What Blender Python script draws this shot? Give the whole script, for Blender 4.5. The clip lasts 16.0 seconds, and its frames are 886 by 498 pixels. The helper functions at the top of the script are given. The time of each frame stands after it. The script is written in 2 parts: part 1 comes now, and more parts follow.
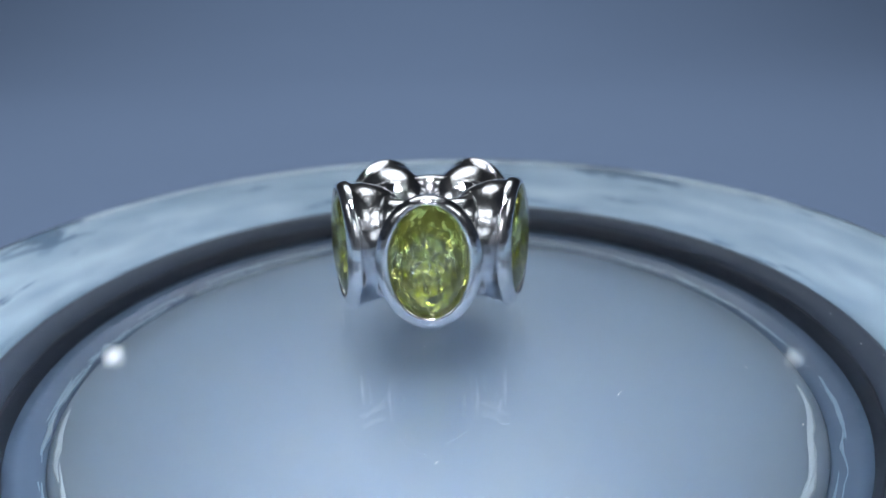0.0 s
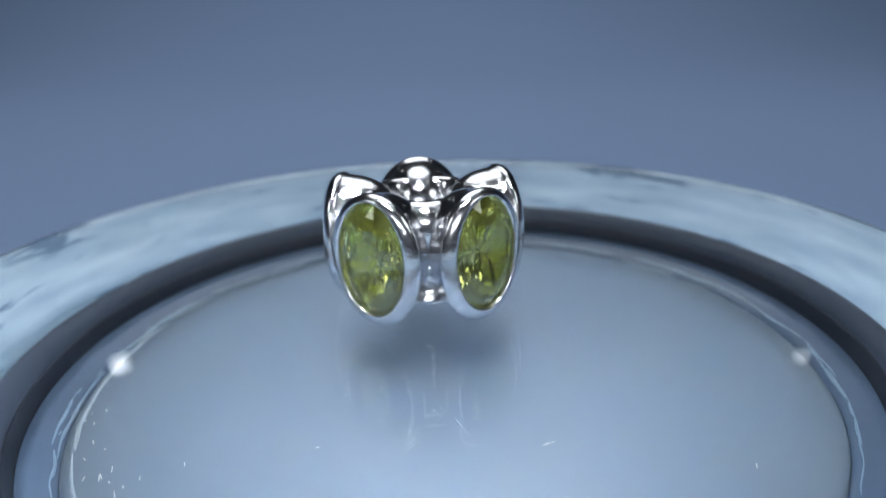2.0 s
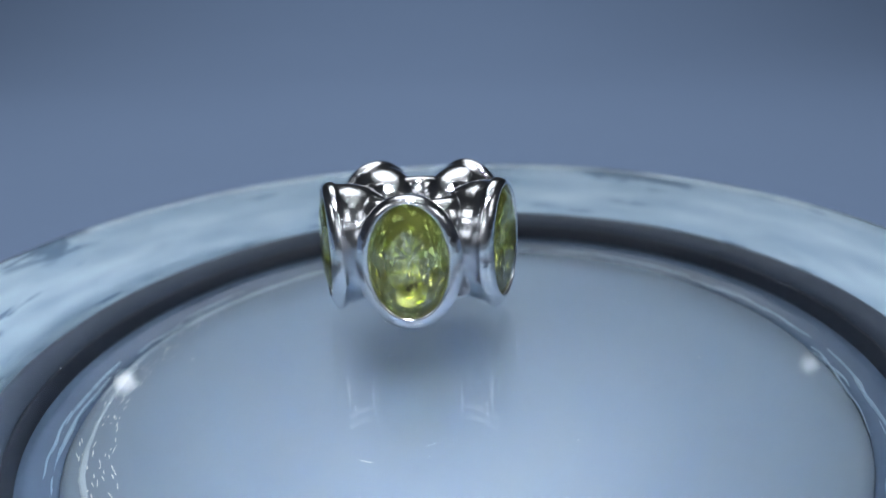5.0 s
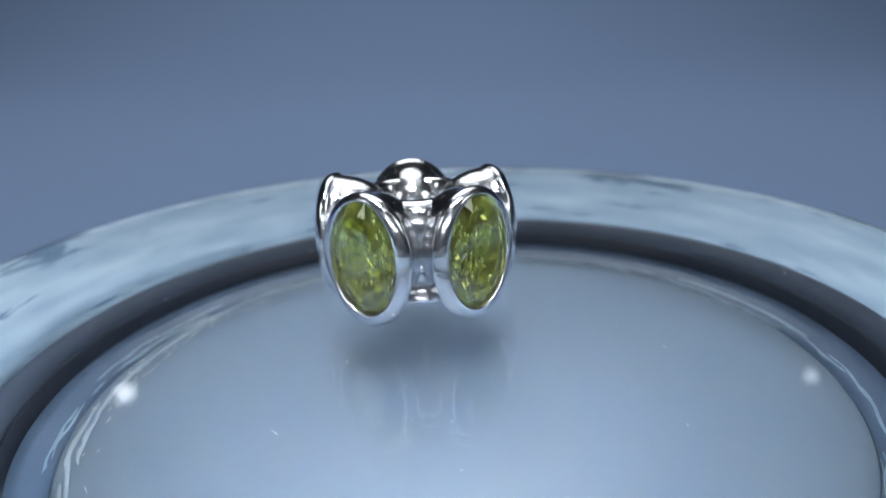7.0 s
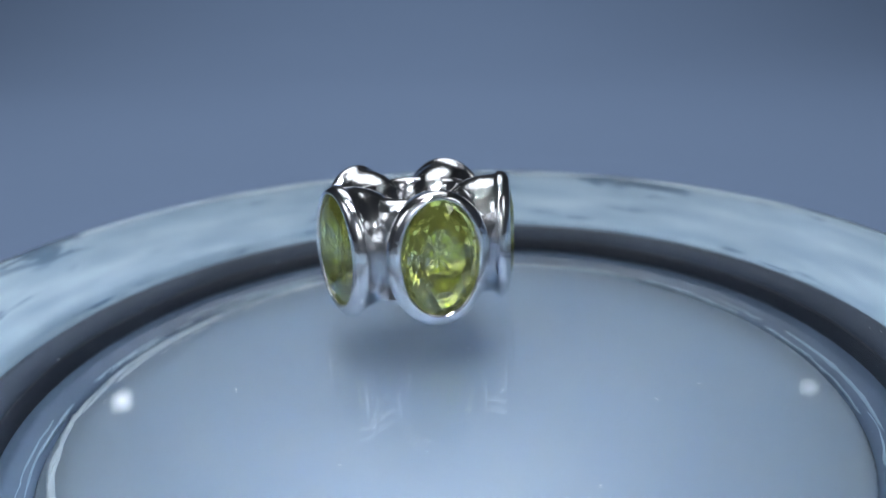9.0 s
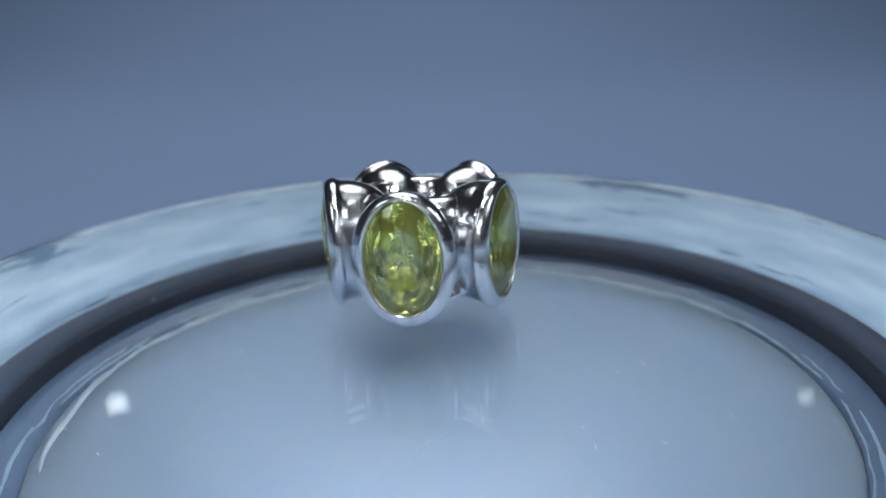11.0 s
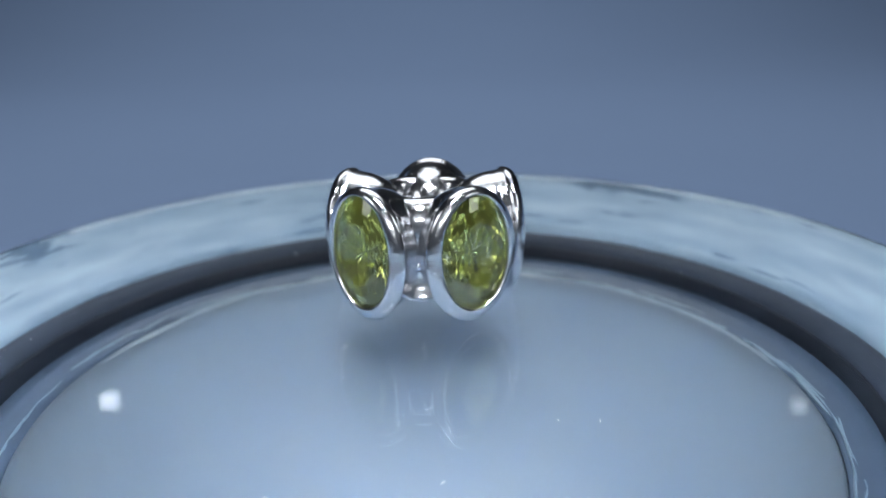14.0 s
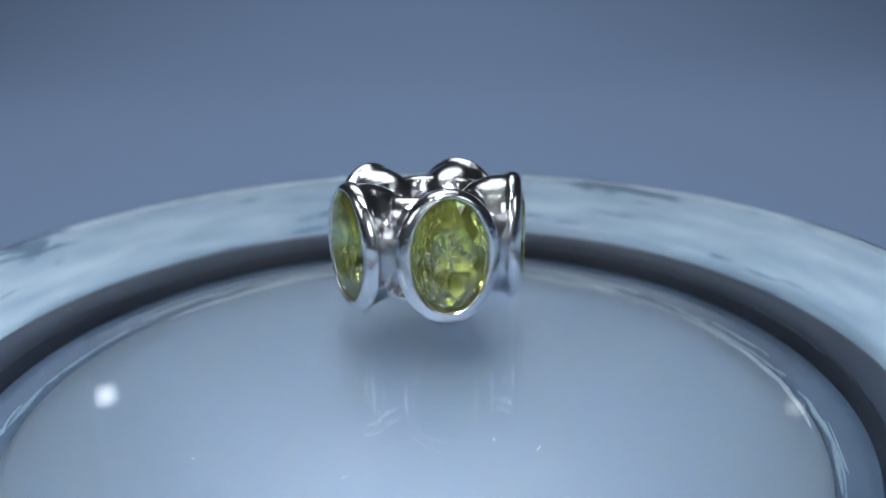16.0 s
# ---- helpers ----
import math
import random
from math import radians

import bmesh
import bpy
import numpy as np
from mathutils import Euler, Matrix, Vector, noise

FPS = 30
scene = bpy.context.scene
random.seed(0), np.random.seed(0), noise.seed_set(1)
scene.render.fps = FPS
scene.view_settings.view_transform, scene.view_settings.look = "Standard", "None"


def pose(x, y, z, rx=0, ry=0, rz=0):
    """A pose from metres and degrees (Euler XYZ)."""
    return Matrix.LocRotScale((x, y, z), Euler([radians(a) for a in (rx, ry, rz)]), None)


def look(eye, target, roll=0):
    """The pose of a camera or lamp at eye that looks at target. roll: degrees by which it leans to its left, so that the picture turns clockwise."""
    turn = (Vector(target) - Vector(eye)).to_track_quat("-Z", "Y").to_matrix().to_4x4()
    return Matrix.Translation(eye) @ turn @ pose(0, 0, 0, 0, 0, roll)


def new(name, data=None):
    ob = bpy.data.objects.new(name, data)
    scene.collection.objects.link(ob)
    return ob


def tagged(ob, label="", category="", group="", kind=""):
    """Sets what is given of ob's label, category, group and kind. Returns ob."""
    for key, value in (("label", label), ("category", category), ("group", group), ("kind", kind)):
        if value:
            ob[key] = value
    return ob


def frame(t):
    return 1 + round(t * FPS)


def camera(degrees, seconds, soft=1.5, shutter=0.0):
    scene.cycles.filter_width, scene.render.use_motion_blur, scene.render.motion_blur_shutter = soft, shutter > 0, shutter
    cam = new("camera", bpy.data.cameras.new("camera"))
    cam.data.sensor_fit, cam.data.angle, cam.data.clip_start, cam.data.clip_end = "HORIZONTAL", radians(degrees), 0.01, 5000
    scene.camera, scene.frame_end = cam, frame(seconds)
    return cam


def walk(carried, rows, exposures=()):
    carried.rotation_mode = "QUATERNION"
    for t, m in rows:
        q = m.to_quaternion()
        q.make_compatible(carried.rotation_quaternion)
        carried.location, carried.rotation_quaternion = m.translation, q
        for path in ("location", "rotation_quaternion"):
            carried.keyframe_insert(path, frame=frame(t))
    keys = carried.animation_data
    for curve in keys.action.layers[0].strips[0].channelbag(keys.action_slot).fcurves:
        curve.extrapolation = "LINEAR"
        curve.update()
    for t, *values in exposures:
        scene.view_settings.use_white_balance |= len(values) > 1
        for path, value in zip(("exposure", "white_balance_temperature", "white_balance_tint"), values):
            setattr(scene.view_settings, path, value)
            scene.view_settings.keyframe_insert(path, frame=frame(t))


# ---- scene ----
MM = 0.001
CLIP = 16.0

# ---- camera ----
cam = camera(60.29, CLIP, soft=1.5)
cam.data.dof.use_dof, cam.data.dof.focus_distance, cam.data.dof.aperture_fstop = True, 0.0395, 42.0
EYE = (0.954, -40.727, 16.997)
PITCH, LEAN = 19.54, -1.43
cam_pose = Matrix.Translation([c * MM for c in EYE]) @ pose(0, 0, 0, 90 - PITCH, 0, 0) @ pose(0, 0, 0, 0, 0, LEAN)
walk(cam, [(0.0, cam_pose), (CLIP, cam_pose)], [(0.0, 0.0), (CLIP, 0.0)])

# ---- light ----
world = bpy.data.worlds.new("dim_room")
world.use_nodes = True
world.node_tree.nodes["Background"].inputs[0].default_value = (0.30, 0.38, 0.52, 1)
world.node_tree.nodes["Background"].inputs[1].default_value = 0.02
scene.world = world


def area_lamp(name, eye, target, size, watts, color, shape="DISK"):
    data = bpy.data.lights.new(name, "AREA")
    data.shape, data.size, data.energy, data.color = shape, size * MM, watts, color
    ob = new(name, data)
    ob.matrix_world = look([c * MM for c in eye], [c * MM for c in target])
    return ob


COOL = (0.91, 0.96, 1.0)
# Added large lamp out of view, mainly to light the backdrop.
area_lamp("top_fill", (-14, 145, 240), (-14, 160, 0), 235, 0.27, COOL)
# Added narrow lamp that brightens the front middle of the dish's floor.
area_lamp("floor_pool_fill", (-4, -70, 200), (-4, -16, 0), 40, 0.021, COOL).data.spread = radians(16)
for dx in (-48, -4, 44):
    area_lamp("led_lamp_front", (dx, -225, 112), (0, 0, 0), 6, 0.055, COOL)
# Two added side lamps out of view fill the bead's shadow.
area_lamp("side_fill_west", (-270, -150, 210), (40, -40, 0), 150, 0.13, COOL)
area_lamp("side_fill_east", (270, -140, 220), (-40, -40, 0), 150, 0.13, COOL)
area_lamp("overhead_lamp", (0, -10, 280), (0, 0, 0), 46, 0.008, COOL)
for k in range(6):
    turn = radians(60 * k + 22)
    area_lamp("led_lamp_overhead", (95 * math.cos(turn), -20 + 95 * math.sin(turn), 230), (0, 0, 0), 5, 0.0055, COOL)
area_lamp("led_lamp_west", (-114, 193, 110), (-10, 0, 0), 5.0, 0.0006, COOL, "SQUARE")
area_lamp("led_lamp_east", (124, 195, 119), (10, 0, 0), 4.0, 0.0002, COOL, "SQUARE")


# ---- materials ----
def shader(name):
    m = bpy.data.materials.new(name)
    m.use_nodes = True
    return m, m.node_tree.nodes, m.node_tree.links, m.node_tree.nodes["Principled BSDF"]


def surface(name, low, high, rough, metal=0.0, grain=400.0, coat=0.0, bump=0.0, bump_scale=2000.0, spread=0.12, coarse=60.0):
    """Two scales of colour and roughness variation, with a fine bump."""
    m, n, l, b = shader(name)
    co = n.new("ShaderNodeTexCoord")
    big, small, add = n.new("ShaderNodeTexNoise"), n.new("ShaderNodeTexNoise"), n.new("ShaderNodeMath")
    big.inputs["Scale"].default_value, small.inputs["Scale"].default_value = coarse, grain
    big.inputs["Detail"].default_value = small.inputs["Detail"].default_value = 4
    add.operation = "MULTIPLY_ADD"
    add.inputs[1].default_value = 0.4
    ramp = n.new("ShaderNodeMix")
    ramp.data_type = "RGBA"
    for t in (big, small):
        l.new(co.outputs["Object"], t.inputs["Vector"])
    l.new(small.outputs["Fac"], add.inputs[0])
    l.new(big.outputs["Fac"], add.inputs[2])
    l.new(add.outputs[0], ramp.inputs["Factor"])
    ramp.inputs["A"].default_value, ramp.inputs["B"].default_value = (*low, 1), (*high, 1)
    l.new(ramp.outputs["Result"], b.inputs["Base Color"])
    rr = n.new("ShaderNodeMapRange")
    rr.inputs["To Min"].default_value, rr.inputs["To Max"].default_value = rough * (1 - spread), rough * (1 + spread)
    l.new(small.outputs["Fac"], rr.inputs["Value"])
    l.new(rr.outputs["Result"], b.inputs["Roughness"])
    b.inputs["Metallic"].default_value, b.inputs["Coat Weight"].default_value = metal, coat
    b.inputs["Coat Roughness"].default_value = 0.04
    if bump:
        t, bp = n.new("ShaderNodeTexNoise"), n.new("ShaderNodeBump")
        t.inputs["Scale"].default_value = bump_scale
        l.new(co.outputs["Object"], t.inputs["Vector"])
        l.new(t.outputs["Fac"], bp.inputs["Height"])
        bp.inputs["Strength"].default_value, bp.inputs["Distance"].default_value = bump, 0.0001
        l.new(bp.outputs["Normal"], b.inputs["Normal"])
    return m


def clear(name, color, ior, rough=0.0):
    m, n, l, b = shader(name)
    b.inputs["Base Color"].default_value = (*color, 1)
    b.inputs["Transmission Weight"].default_value = 1
    b.inputs["IOR"].default_value, b.inputs["Roughness"].default_value = ior, rough
    return m


SILVER = surface("polished_silver", (0.58, 0.59, 0.62), (0.76, 0.77, 0.80), 0.18, 1.0, 2600, bump=0.2, bump_scale=3200, spread=0.5)


def streaked(name, low, high, rough):
    """Frosted glass with streaks that run round the collar, fainter clouds, and painted blue refractions."""
    m, n, l, b = shader(name)
    co, sep, at, comb = n.new("ShaderNodeTexCoord"), n.new("ShaderNodeSeparateXYZ"), n.new("ShaderNodeMath"), n.new("ShaderNodeCombineXYZ")
    at.operation = "ARCTAN2"
    l.new(co.outputs["Object"], sep.inputs[0])
    l.new(sep.outputs["Y"], at.inputs[0])
    l.new(sep.outputs["X"], at.inputs[1])
    l.new(at.outputs[0], comb.inputs["X"])
    zs = n.new("ShaderNodeMath")
    zs.operation = "MULTIPLY"
    zs.inputs[1].default_value = 420
    l.new(sep.outputs["Z"], zs.inputs[0])
    l.new(zs.outputs[0], comb.inputs["Y"])
    streak, cloud, mul = n.new("ShaderNodeTexNoise"), n.new("ShaderNodeTexNoise"), n.new("ShaderNodeMath")
    streak.inputs["Scale"].default_value, streak.inputs["Detail"].default_value = 3.2, 3
    cloud.inputs["Scale"].default_value = 120
    l.new(comb.outputs[0], streak.inputs["Vector"])
    l.new(co.outputs["Object"], cloud.inputs["Vector"])
    mul.operation = "MULTIPLY_ADD"
    mul.inputs[1].default_value = 0.5
    l.new(cloud.outputs["Fac"], mul.inputs[0])
    l.new(streak.outputs["Fac"], mul.inputs[2])
    rg = n.new("ShaderNodeMapRange")
    rg.inputs["From Min"].default_value, rg.inputs["From Max"].default_value = 0.5, 1.0
    l.new(mul.outputs[0], rg.inputs["Value"])
    mix = n.new("ShaderNodeMix")
    mix.data_type = "RGBA"
    l.new(rg.outputs["Result"], mix.inputs["Factor"])
    mix.inputs["A"].default_value, mix.inputs["B"].default_value = (*low, 1), (*high, 1)
    # Dark-blue patches painted into the colour for refractions in the glass.
    refraction, edge, refracted = n.new("ShaderNodeTexNoise"), n.new("ShaderNodeMapRange"), n.new("ShaderNodeMix")
    refraction.noise_dimensions = "4D"
    refraction.inputs["W"].default_value = 2.7
    refraction.inputs["Scale"].default_value, refraction.inputs["Detail"].default_value, refraction.inputs["Distortion"].default_value = 3.8, 3, 0.8
    l.new(comb.outputs[0], refraction.inputs["Vector"])
    edge.inputs["From Min"].default_value, edge.inputs["From Max"].default_value = 0.62, 0.67
    l.new(refraction.outputs["Fac"], edge.inputs["Value"])
    refracted.data_type = "RGBA"
    l.new(edge.outputs["Result"], refracted.inputs["Factor"])
    l.new(mix.outputs["Result"], refracted.inputs["A"])
    refracted.inputs["B"].default_value = (0.065, 0.13, 0.22, 1)
    l.new(refracted.outputs["Result"], b.inputs["Base Color"])
    b.inputs["Roughness"].default_value, b.inputs["Coat Weight"].default_value = rough, 0.15
    return m


GEM = clear("peridot_crystal", (0.76, 0.83, 0.22), 2.0)
GEM.node_tree.nodes["Principled BSDF"].inputs["Transmission Weight"].default_value = 0.98
GLASS = clear("clear_glass", (0.97, 0.99, 1.0), 1.26, 0.008)
FLOOR = surface("milky_mirror_floor", (0.15, 0.203, 0.28), (0.183, 0.242, 0.326), 0.46, 0.15, 300, coat=0.1, coarse=40)
milk = FLOOR.node_tree.nodes["Principled BSDF"].inputs
milk["Subsurface Weight"].default_value, milk["Subsurface Scale"].default_value = 1.0, 0.02
milk["Subsurface Radius"].default_value = (1.0, 1.0, 1.0)
# LIP's pale colour stands for the highlight along the dish's bevel.
LIP = surface("pale_lip_highlight", (0.08, 0.125, 0.18), (0.22, 0.285, 0.345), 0.4, 0, 500, coat=0.1, coarse=160, bump=0.5, bump_scale=420)
SMEAR = surface("pale_rippled_glaze", (0.15, 0.20, 0.26), (0.32, 0.38, 0.44), 0.35, 0, 700, coat=0.3, coarse=300, bump=0.8, bump_scale=700)
SLOPE = surface("blue_grey_glaze", (0.024, 0.041, 0.074), (0.05, 0.078, 0.127), 0.35, 0, 300, coat=0.25, coarse=90, bump=0.4, bump_scale=350)
# The band is two-tone: near-black inner face, lighter grey upper edge.
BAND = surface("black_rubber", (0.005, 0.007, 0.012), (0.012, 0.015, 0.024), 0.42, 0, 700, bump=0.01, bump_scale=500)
BAND_RIM = surface("grey_rubber", (0.017, 0.024, 0.039), (0.033, 0.043, 0.065), 0.42, 0, 700, bump=0.01, bump_scale=500)
for rubber in (BAND, BAND_RIM):
    rubber.node_tree.nodes["Principled BSDF"].inputs["Specular IOR Level"].default_value = 0.2
FROST = streaked("frosted_pale_glass", (0.195, 0.295, 0.41), (0.37, 0.49, 0.61), 0.5)
DUST = surface("pale_dust", (0.55, 0.58, 0.60), (0.75, 0.76, 0.76), 0.7, 0, 900)
PAPER = surface("blue_grey_paper", (0.258, 0.37, 0.60), (0.29, 0.41, 0.652), 0.8, 0, 900, bump=0.1, bump_scale=1200, coarse=12)
GREY = surface("grey_cloth", (0.17, 0.19, 0.23), (0.23, 0.255, 0.30), 0.9, 0, 300, coarse=8)
SHADE = surface("dark_grey_cloth", (0.08, 0.09, 0.11), (0.12, 0.135, 0.165), 0.9, 0, 300, coarse=8)


# ---- mesh helpers ----
def finish(bm, smooth=True):
    bmesh.ops.recalc_face_normals(bm, faces=bm.faces)
    for f in bm.faces:
        f.smooth = smooth
    return bm


def part(name, bm, material, parent=None, label=""):
    me = bpy.data.meshes.new(name)
    bm.to_mesh(me)
    bm.free()
    me.materials.append(material)
    ob = new(name, me)
    ob.parent = parent
    return tagged(ob, label)


def lathe(profile, n=96, closed=False, wobble=0.0):
    """A body of revolution from (radius, height) pairs in millimetres; radius 0 closes it."""
    bm = bmesh.new()
    rings = []
    for i, (r, z) in enumerate(profile):
        if r == 0:
            rings.append([bm.verts.new((0, 0, z * MM))])
            continue
        ring = []
        for k in range(n):
            a = 2 * math.pi * k / n
            e = 1 + wobble * noise.noise((math.cos(a) * 1.7, math.sin(a) * 1.7, i * 0.3))
            ring.append(bm.verts.new((r * e * math.cos(a) * MM, r * e * math.sin(a) * MM, z * MM)))
        rings.append(ring)
    pairs = list(zip(rings, rings[1:])) + ([(rings[-1], rings[0])] if closed else [])
    for a, b in pairs:
        for k in range(n):
            j = (k + 1) % n
            if len(a) == 1 and len(b) == 1:
                continue
            if len(a) == 1:
                bm.faces.new((a[0], b[j], b[k]))
            elif len(b) == 1:
                bm.faces.new((a[k], a[j], b[0]))
            else:
                bm.faces.new((a[k], a[j], b[j], b[k]))
    return finish(bm)


# ---- setting ----
def paper_sweep():
    """Seamless paper: flat table, then a low curve up behind it, folded down at its end."""
    bm = bmesh.new()
    prof = [(y, -9.0) for y in (-40, 0, 45, 90, 130, 170)]
    for k in range(1, 17):
        a = radians(2 * k)
        prof.append((170 + 320 * math.sin(a), -9 + 320 * (1 - math.cos(a))))
    prof += [(346, 43), (352, 41), (356, 32), (358, 10), (358, -9)]
    cols = [-396 + 26.4 * i for i in range(31)]
    grid = [[bm.verts.new((x * MM, y * MM, (z + 0.5 * noise.noise((x / 160, y / 160, 0))) * MM)) for x in cols] for y, z in prof]
    for r0, r1 in zip(grid, grid[1:]):
        for i in range(len(cols) - 1):
            bm.faces.new((r0[i], r0[i + 1], r1[i + 1], r1[i]))
    ob = part("backdrop", finish(bm), PAPER)
    return tagged(ob, "seamless blue-grey paper sweep under and behind the dish", "backdrop", kind="structure")


def slab(name, c, s, label, cat, mat):
    bm = bmesh.new()
    bmesh.ops.create_cube(bm, size=1.0)
    for v in bm.verts:
        v.co = Vector(((c[0] + v.co.x * s[0]) * MM, (c[1] + v.co.y * s[1]) * MM, (c[2] + v.co.z * s[2]) * MM))
    return tagged(part(name, finish(bm, False), mat), label, cat, kind="structure")


paper_sweep()
# Unseen table, dark so that the silver reflects less from in front.
slab("floor", (0, 50, -39.6), (1900, 1500, 60), "unseen dark grey table top beneath the paper", "floor", SHADE)
# Added walls and roof out of view; their tones shape the reflections.
for name, c, size in (("north", (0, 770), (800, 60)), ("south", (0, -300), (800, 60)), ("east", (430, 235), (60, 1130)), ("west", (-430, 235), (60, 1130))):
    slab("unseen_wall_" + name, (*c, 120), (*size, 296), "added grey wall out of view, for reflections", "wall", GREY if name == "south" else SHADE)
    slab("unseen_upper_wall_" + name, (*c, 490), (*size, 443), "added dark grey upper wall out of view, for reflections", "wall", SHADE)
slab("ceiling", (0, 235, 742), (920, 1130, 60), "added grey roof out of view, for reflections", "ceiling", GREY)


# ---- dish ----
def slivers(spots):
    """Tiny lens-shaped grains: (x, y, z, half length, half width, half height, turn)."""
    bm = bmesh.new()
    for x, y, z, a, b, c, turn in spots:
        ca, sa = math.cos(turn), math.sin(turn)
        rim = [bm.verts.new(((x + a * math.cos(k) * ca - b * math.sin(k) * sa) * MM, (y + a * math.cos(k) * sa + b * math.sin(k) * ca) * MM, z * MM)) for k in [math.pi / 3 * q for q in range(6)]]
        up, down = bm.verts.new((x * MM, y * MM, (z + c) * MM)), bm.verts.new((x * MM, y * MM, (z - c) * MM))
        for k in range(6):
            bm.faces.new((rim[k], rim[(k + 1) % 6], up))
            bm.faces.new((rim[(k + 1) % 6], rim[k], down))
    return finish(bm)


def ribbon(r, a0, a1, width, z, seed):
    """A thin uneven streak that follows the dish's edge, tapered at both ends."""
    bm = bmesh.new()
    rows, n = [], 28
    for k in range(n + 1):
        f = k / n
        a = radians(a0 + (a1 - a0) * f)
        w = 0.02 + width * math.sin(math.pi * f) ** 0.6 * (0.6 + 0.5 * noise.noise((f * 9, seed, 0)))
        m = r + 0.22 * noise.noise((f * 3, seed, 5))
        rows.append([bm.verts.new((q * math.cos(a) * MM, q * math.sin(a) * MM, (z + h) * MM)) for q, h in ((m - w / 2, -0.02 - w * 0.25), (m - w / 4, 0.05), (m + w / 4, 0.09), (m + w / 2, -0.02 + w * 0.2))])
    for p, q in zip(rows, rows[1:]):
        for i in range(4):
            bm.faces.new((p[i], p[(i + 1) % 4], q[(i + 1) % 4], q[i]))
    bm.faces.new(rows[0])
    bm.faces.new(rows[-1])
    return finish(bm)


def floor_height(r):
    """The dish's floor swells gently towards its middle."""
    return -6.2 + 3.3 * max(0.0, 1 - (r / 21.0) ** 2)


def dish():
    top = new("turntable_dish")
    tagged(top, "round pale mirrored dish with a black band, turning slowly", "dish")
    part("dish_floor", lathe([(r, floor_height(r)) for r in range(0, 21)] + [(20.6, floor_height(20.6)), (21.0, -6.2), (21.6, -6.24), (22.0, -6.38), (22.25, -6.7), (22.3, -8.9), (0, -8.9)], 160), FLOOR, top, "pale blue-grey mirrored floor")
    rnd = random.Random(11)
    # Pale ribbons draw the bevel's bright highlight lines.
    for k in range(30):
        a0, r0 = k * 12 + rnd.uniform(-5, 5), rnd.uniform(22.3, 23.0)
        part("highlight_streak", ribbon(r0, a0, a0 + rnd.uniform(12, 34), rnd.uniform(0.15, 0.5), -6.6 + (r0 - 22.32) * 0.5, k), LIP, top, "pale uneven streak standing for the edge's highlight")
    for k in range(12):
        a0, r0 = -165 + k * 12 + rnd.uniform(-5, 5), rnd.uniform(20.9, 21.7)
        part("glaze_smear", ribbon(r0, a0, a0 + rnd.uniform(14, 34), rnd.uniform(0.25, 0.8), -6.2 - max(0.0, r0 - 21.2) * 0.12, 40 + k), SMEAR, top, "pale rippled smear of glaze")
    part("slope", lathe([(22.32, -6.62), (22.7, -6.35), (23.1, -6.22), (23.5, -6.1), (24.1, -5.7), (24.1, -7.6), (22.32, -7.6)], 160, True, 0.001), SLOPE, top, "blue-grey sloping edge")
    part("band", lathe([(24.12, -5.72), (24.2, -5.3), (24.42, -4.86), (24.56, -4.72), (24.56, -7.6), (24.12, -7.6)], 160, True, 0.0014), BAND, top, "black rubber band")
    part("band_rim", lathe([(24.58, -4.7), (24.68, -4.5), (24.9, -4.26), (25.2, -4.08), (25.6, -3.95), (25.9, -3.94), (26.2, -4.12), (26.3, -4.6), (26.3, -7.6), (24.58, -7.6)], 160, True, 0.0014), BAND_RIM, top, "lighter grey upper edge of the rubber band")
    rnd = random.Random(5)
    spots = []
    for k in range(46):
        a, r = rnd.uniform(0, 2 * math.pi), rnd.uniform(24.45, 25.7)
        z = -4.75 + (r - 24.5) * 0.95 if r < 25.1 else -4.13 + (r - 25.1) * 0.3
        g = rnd.uniform(0.02, 0.06)
        spots.append((r * math.cos(a), r * math.sin(a), z, g * rnd.uniform(1, 3), g, 0.04, a + math.pi / 2))
    tagged(part("dust", slivers(spots), DUST, top, "pale specks of dust"), kind="stuff")
    marks = []
    for k in range(90):
        a, r = rnd.gauss(-1.62, 0.36), rnd.uniform(19.4, 21.6)
        marks.append((r * math.cos(a), r * math.sin(a), floor_height(r) + 0.01, rnd.uniform(0.12, 0.45), rnd.uniform(0.02, 0.04), 0.012, a + math.pi / 2 + rnd.gauss(0, 0.2)))
    for k in range(14):
        a, r = rnd.uniform(0, 2 * math.pi), rnd.uniform(10, 20)
        marks.append((r * math.cos(a), r * math.sin(a), floor_height(r), rnd.uniform(0.04, 0.5), 0.02, 0.012, rnd.uniform(0, 3)))
    tagged(part("scratches", slivers(marks), DUST, top, "fine pale scratches"), kind="stuff")
    return top


COLLAR = [(26.32, -4.0), (26.9, -3.65), (27.8, -3.05), (28.8, -2.4), (29.8, -1.75), (30.5, -1.2), (31.0, -0.7), (31.3, -0.64), (31.52, -0.72)]


def collar():
    top = new("glass_collar")
    tagged(top, "pale frosted glass collar around the dish, with blue refractions painted on", "collar")
    part("inner_wall", lathe(COLLAR + [(31.54, -8.9), (26.35, -8.9)], 200, True), FROST, top)
    part("outer_wall", lathe([(31.56, -0.72), (31.72, -0.95), (31.92, -1.5), (32.1, -2.4), (32.2, -8.9), (31.56, -8.9)], 200, True), FROST, top)
    return top


def plate():
    prof = [(0, 0), (14, 0), (30.9, 0), (31.05, -0.12), (31.05, -0.48), (30.9, -0.6), (14, -0.6), (0, -0.6)]
    ob = part("glass_plate", finish(lathe(prof, 200), False), GLASS)
    ob.visible_shadow = False
    return tagged(ob, "clear round glass plate laid over the dish", "glass plate")


# ---- bead ----
STONES, ZC = 5, 3.58
SA, SB = 1.97, 2.97


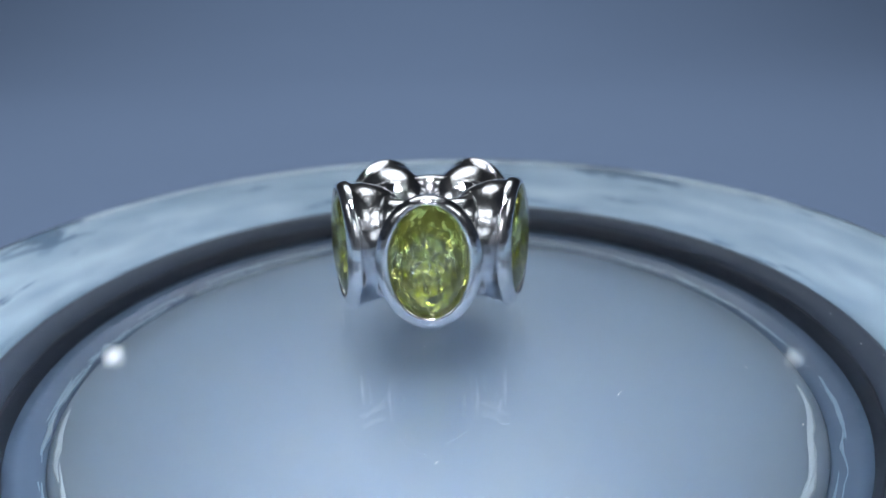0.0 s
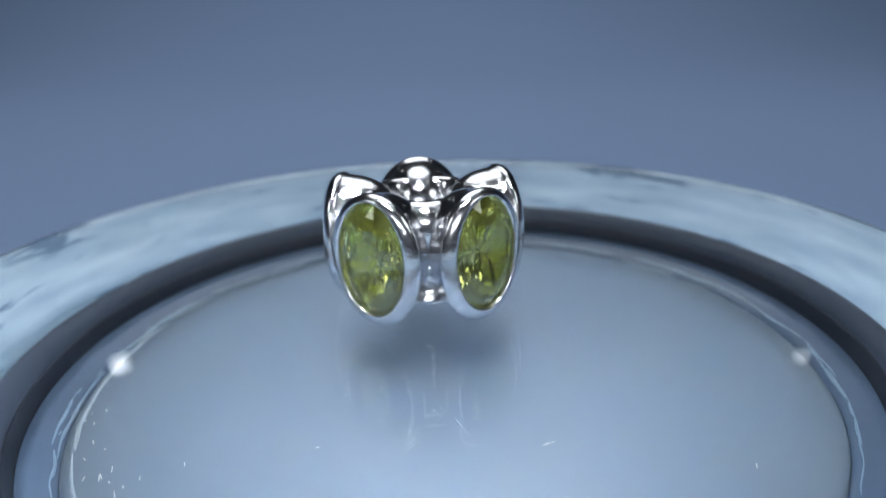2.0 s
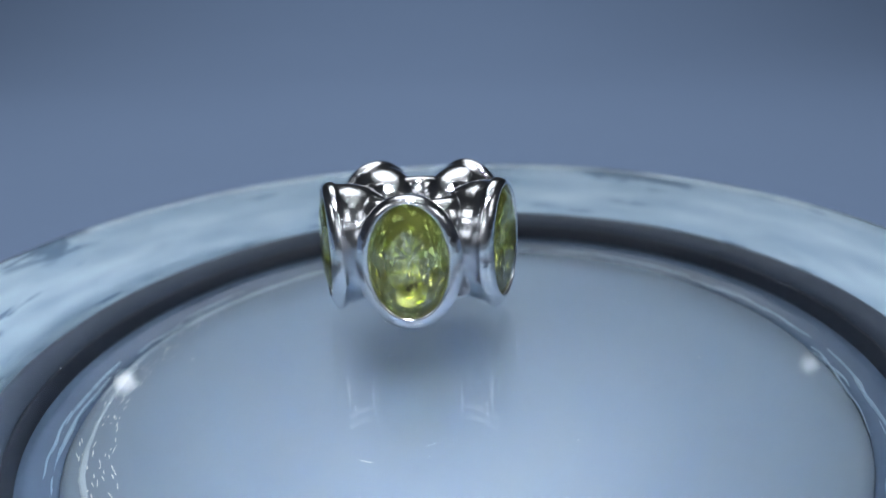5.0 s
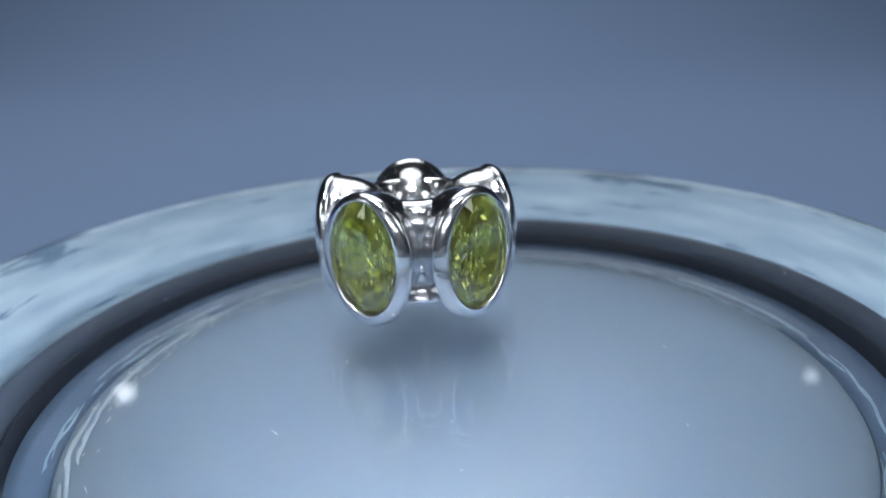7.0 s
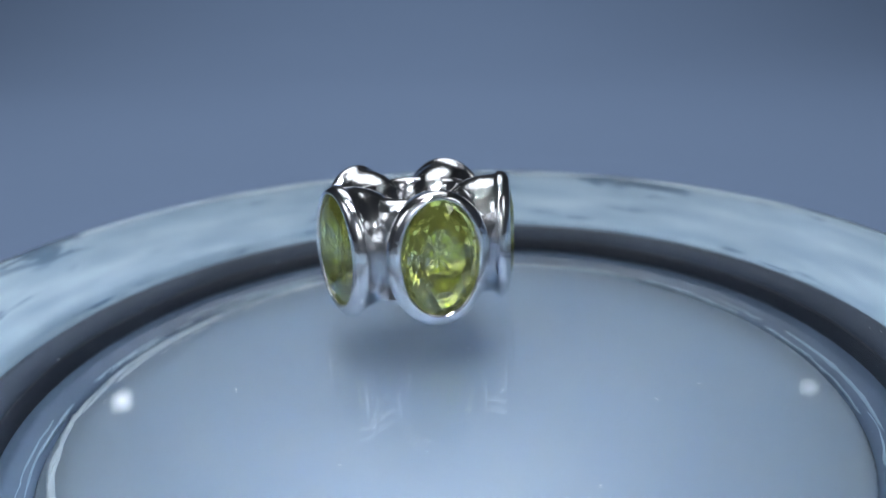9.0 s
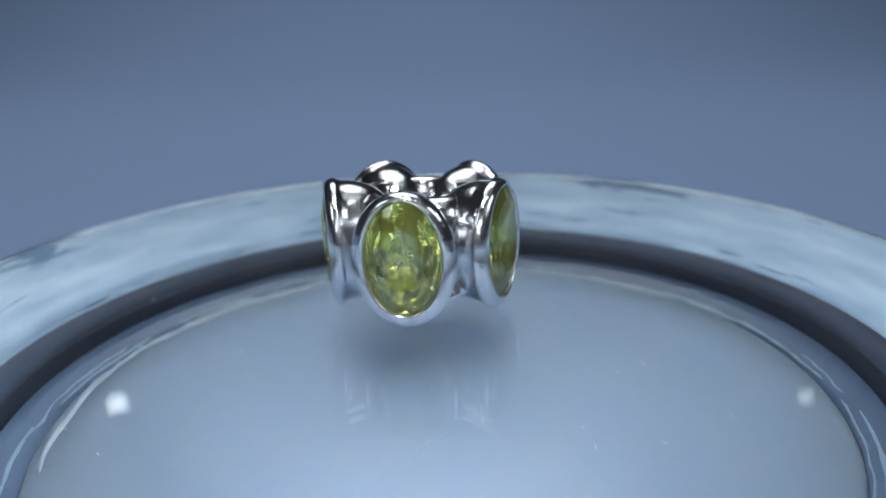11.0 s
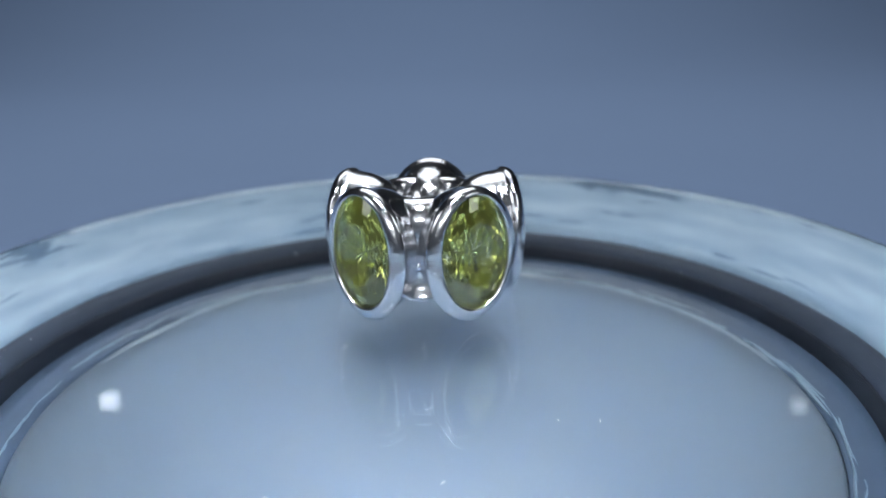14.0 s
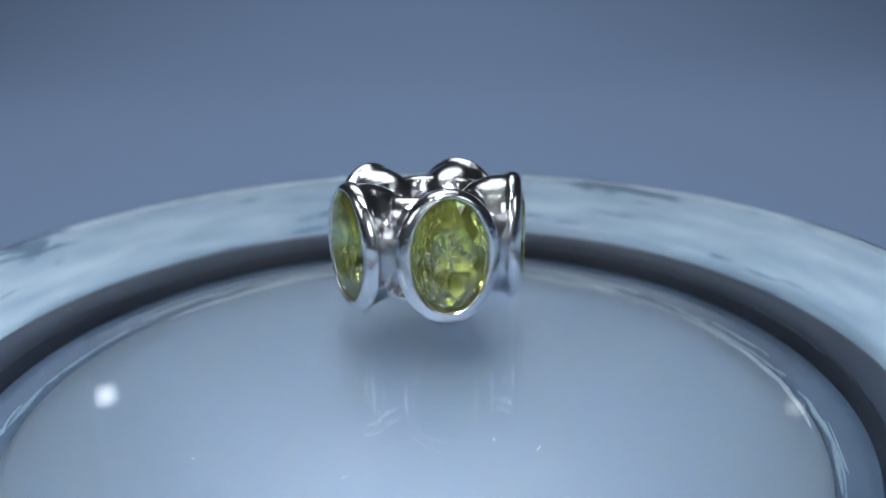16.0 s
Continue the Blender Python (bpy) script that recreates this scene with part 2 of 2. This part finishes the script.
def oval_rings(rings, n=48):
    """Skin over ovals (half width, upper and lower half height, distance out from the bead's axis)."""
    bm = bmesh.new()
    rows = []
    for a, up, down, w in rings:
        turns = [2 * math.pi * k / n for k in range(n)]
        rows.append([bm.verts.new((a * math.cos(q) * MM, -w * MM, (ZC + (up if q < math.pi else down) * math.sin(q)) * MM)) for q in turns])
    for r0, r1 in zip(rows, rows[1:]):
        for k in range(n):
            j = (k + 1) % n
            bm.faces.new((r0[k], r0[j], r1[j], r1[k]))
    bm.faces.new(rows[0])
    return finish(bm)


def cup_mesh():
    rings = []
    for k in range(1, 11):
        s = math.pi / 2 * k / 10
        rings.append((2.46 * math.sin(s) ** 0.82, 3.24 * math.sin(s) ** 0.72, 3.48 * math.sin(s) ** 0.72, 4.25 - 3.1 * math.cos(s)))
    rings += [(2.62, 3.33, 3.64, 4.40), (2.72, 3.39, 3.74, 4.50), (2.74, 3.41, 3.76, 4.60), (2.70, 3.39, 3.72, 4.75), (2.57, 3.33, 3.58, 4.91), (2.42, 3.24, 3.41, 5.03), (2.27, 3.15, 3.19, 5.11), (2.14, 3.06, 3.08, 5.14), (2.05, 3.02, 3.02, 5.11), (2.00, 2.99, 2.99, 5.02), (1.97, 2.97, 2.97, 4.90), (1.95, 2.95, 2.95, 4.5)]
    return oval_rings(rings)


def gem_point(r, ang, w):
    return (SA * r * math.cos(ang) * MM, -w * MM, (ZC + SB * r * math.sin(ang)) * MM)


def stone_mesh(seed):
    """An oval stone cut with many small facets: table, crown, girdle and a deep pavilion."""
    rnd = random.Random(seed)
    bm = bmesh.new()
    n = 20
    rows = [(0.56, 5.36, 0.5, 0.0), (0.78, 5.23, 0.0, 0.0), (1.0, 4.93, 0.5, 0.0), (1.0, 4.86, 0.5, 0.0), (0.87, 4.57, 0.0, 0.02), (0.73, 4.33, 0.5, 0.03), (0.58, 4.12, 0.0, 0.035), (0.42, 3.95, 0.5, 0.035), (0.26, 3.81, 0.0, 0.03), (0.11, 3.72, 0.5, 0.02)]
    v = []
    for r, w, off, jit in rows:
        v.append([bm.verts.new(gem_point(r + rnd.uniform(-jit, jit), 2 * math.pi * (k + off) / n, w + rnd.uniform(-jit, jit) * 3)) for k in range(n)])
    for i in range(len(rows) - 1):
        for k in range(n):
            j = (k + 1) % n
            a, b = v[i], v[i + 1]
            if rows[i][2] == rows[i + 1][2]:
                bm.faces.new((a[k], a[j], b[j], b[k]))
            elif rows[i][2] < rows[i + 1][2]:
                bm.faces.new((a[k], a[j], b[k]))
                bm.faces.new((b[k], a[j], b[j]))
            else:
                bm.faces.new((a[k], a[j], b[j]))
                bm.faces.new((a[k], b[j], b[k]))
    bm.faces.new(v[0])
    tip = bm.verts.new(gem_point(0.0, 0.0, 3.68))
    for k in range(n):
        bm.faces.new((v[-1][k], v[-1][(k + 1) % n], tip))
    return finish(bm, False)


def bead():
    top = new("charm_bead")
    tagged(top, "polished silver charm bead with five oval yellow-green stones", "bead")
    core = [(0, 0.75), (2.9, 0.7), (3.6, 0.75), (4.0, 0.95), (4.0, 1.15), (3.76, 1.4), (3.66, 1.75), (3.64, 2.35), (3.72, 2.5), (3.92, 2.6), (4.02, 2.74), (3.94, 2.9), (3.86, 3.1), (3.9, 3.5), (3.98, 4.0), (4.02, 4.6), (3.96, 5.15), (3.8, 5.6), (3.52, 5.95), (3.2, 6.16), (2.9, 6.22), (2.6, 6.14), (2.4, 5.85), (2.28, 5.3), (2.25, 4.9), (0, 4.8)]
    body = lathe(core, 120)
    for v in body.verts:
        lobe = 1 - 0.06 * (1 + math.cos(STONES * (math.atan2(v.co.y, v.co.x) + math.pi / 2)))
        v.co.x, v.co.y = v.co.x * lobe, v.co.y * lobe
    part("core", body, SILVER, top)
    for i in range(STONES):
        turn = pose(0, 0, 0, 0, 0, 72 * i)
        cup = part("bezel_cup", cup_mesh(), SILVER, top)
        cup.matrix_local = turn
        stone = part("stone", stone_mesh(i), GEM, cup, "faceted oval yellow-green stone")
        stone.visible_shadow = False
    return top


the_dish, the_collar, the_plate, the_bead = dish(), collar(), plate(), bead()

# ---- turning ----
TURN = [(0.0, 0.6), (3.5, 53.4), (7.0, 104.2), (9.0, 129.5), (12.5, 168.5), (16.0, 203.2)]
COEF = np.polyfit([t for t, a in TURN], [a for t, a in TURN], 3)
OFFSET, CENTRE, LEANING = (0.32, 1.4), (0.11, 0.28), 1.7
PLATE_LEAN, BEAD_LEAN = 1.0, -1.8
SHIFT_X = np.polyfit([0.0, 2.0, 4.0, 7.0, 8.5, 12.5, 15.0, 16.0], [0.25, 0.02, -0.32, -0.47, -0.38, -0.15, 0.04, 0.18], 4)
SHIFT_Y = np.polyfit([0.0, 2.0, 4.0, 7.0, 8.5, 12.5, 15.0, 16.0], [-0.25, -0.32, -0.34, -0.4, -0.38, -0.25, -0.18, -0.15], 4)


def motions():
    times = [0.5 * k for k in range(33)]
    rows = {"bead": [], "dish": [], "plate": [], "collar": []}
    for t in times:
        a = -float(np.polyval(COEF, t))
        spin = pose(0, 0, 0, 0, 0, a)
        o = spin @ Vector((*OFFSET, 0))
        rows["bead"].append((t, pose(float(np.polyval(SHIFT_X, t)) * MM, float(np.polyval(SHIFT_Y, t)) * MM, 0.00002, BEAD_LEAN) @ spin @ pose(0, 0, 0, PLATE_LEAN)))
        rows["dish"].append((t, pose((CENTRE[0] + o.x) * MM, (CENTRE[1] + o.y) * MM, 0, 0, 0, a) @ pose(0, 0, 0, LEANING)))
        rows["plate"].append((t, pose(o.x * MM * 0.5, o.y * MM * 0.5, 0, 0, 0, a) @ pose(0, 0, 0, PLATE_LEAN)))
        rows["collar"].append((t, pose(o.x * MM * 0.5, o.y * MM * 0.5, 0) @ spin @ pose(0, 0, 0, PLATE_LEAN) @ spin.inverted()))
    walk(the_bead, rows["bead"])
    walk(the_dish, rows["dish"])
    walk(the_plate, rows["plate"])
    walk(the_collar, rows["collar"])


motions()
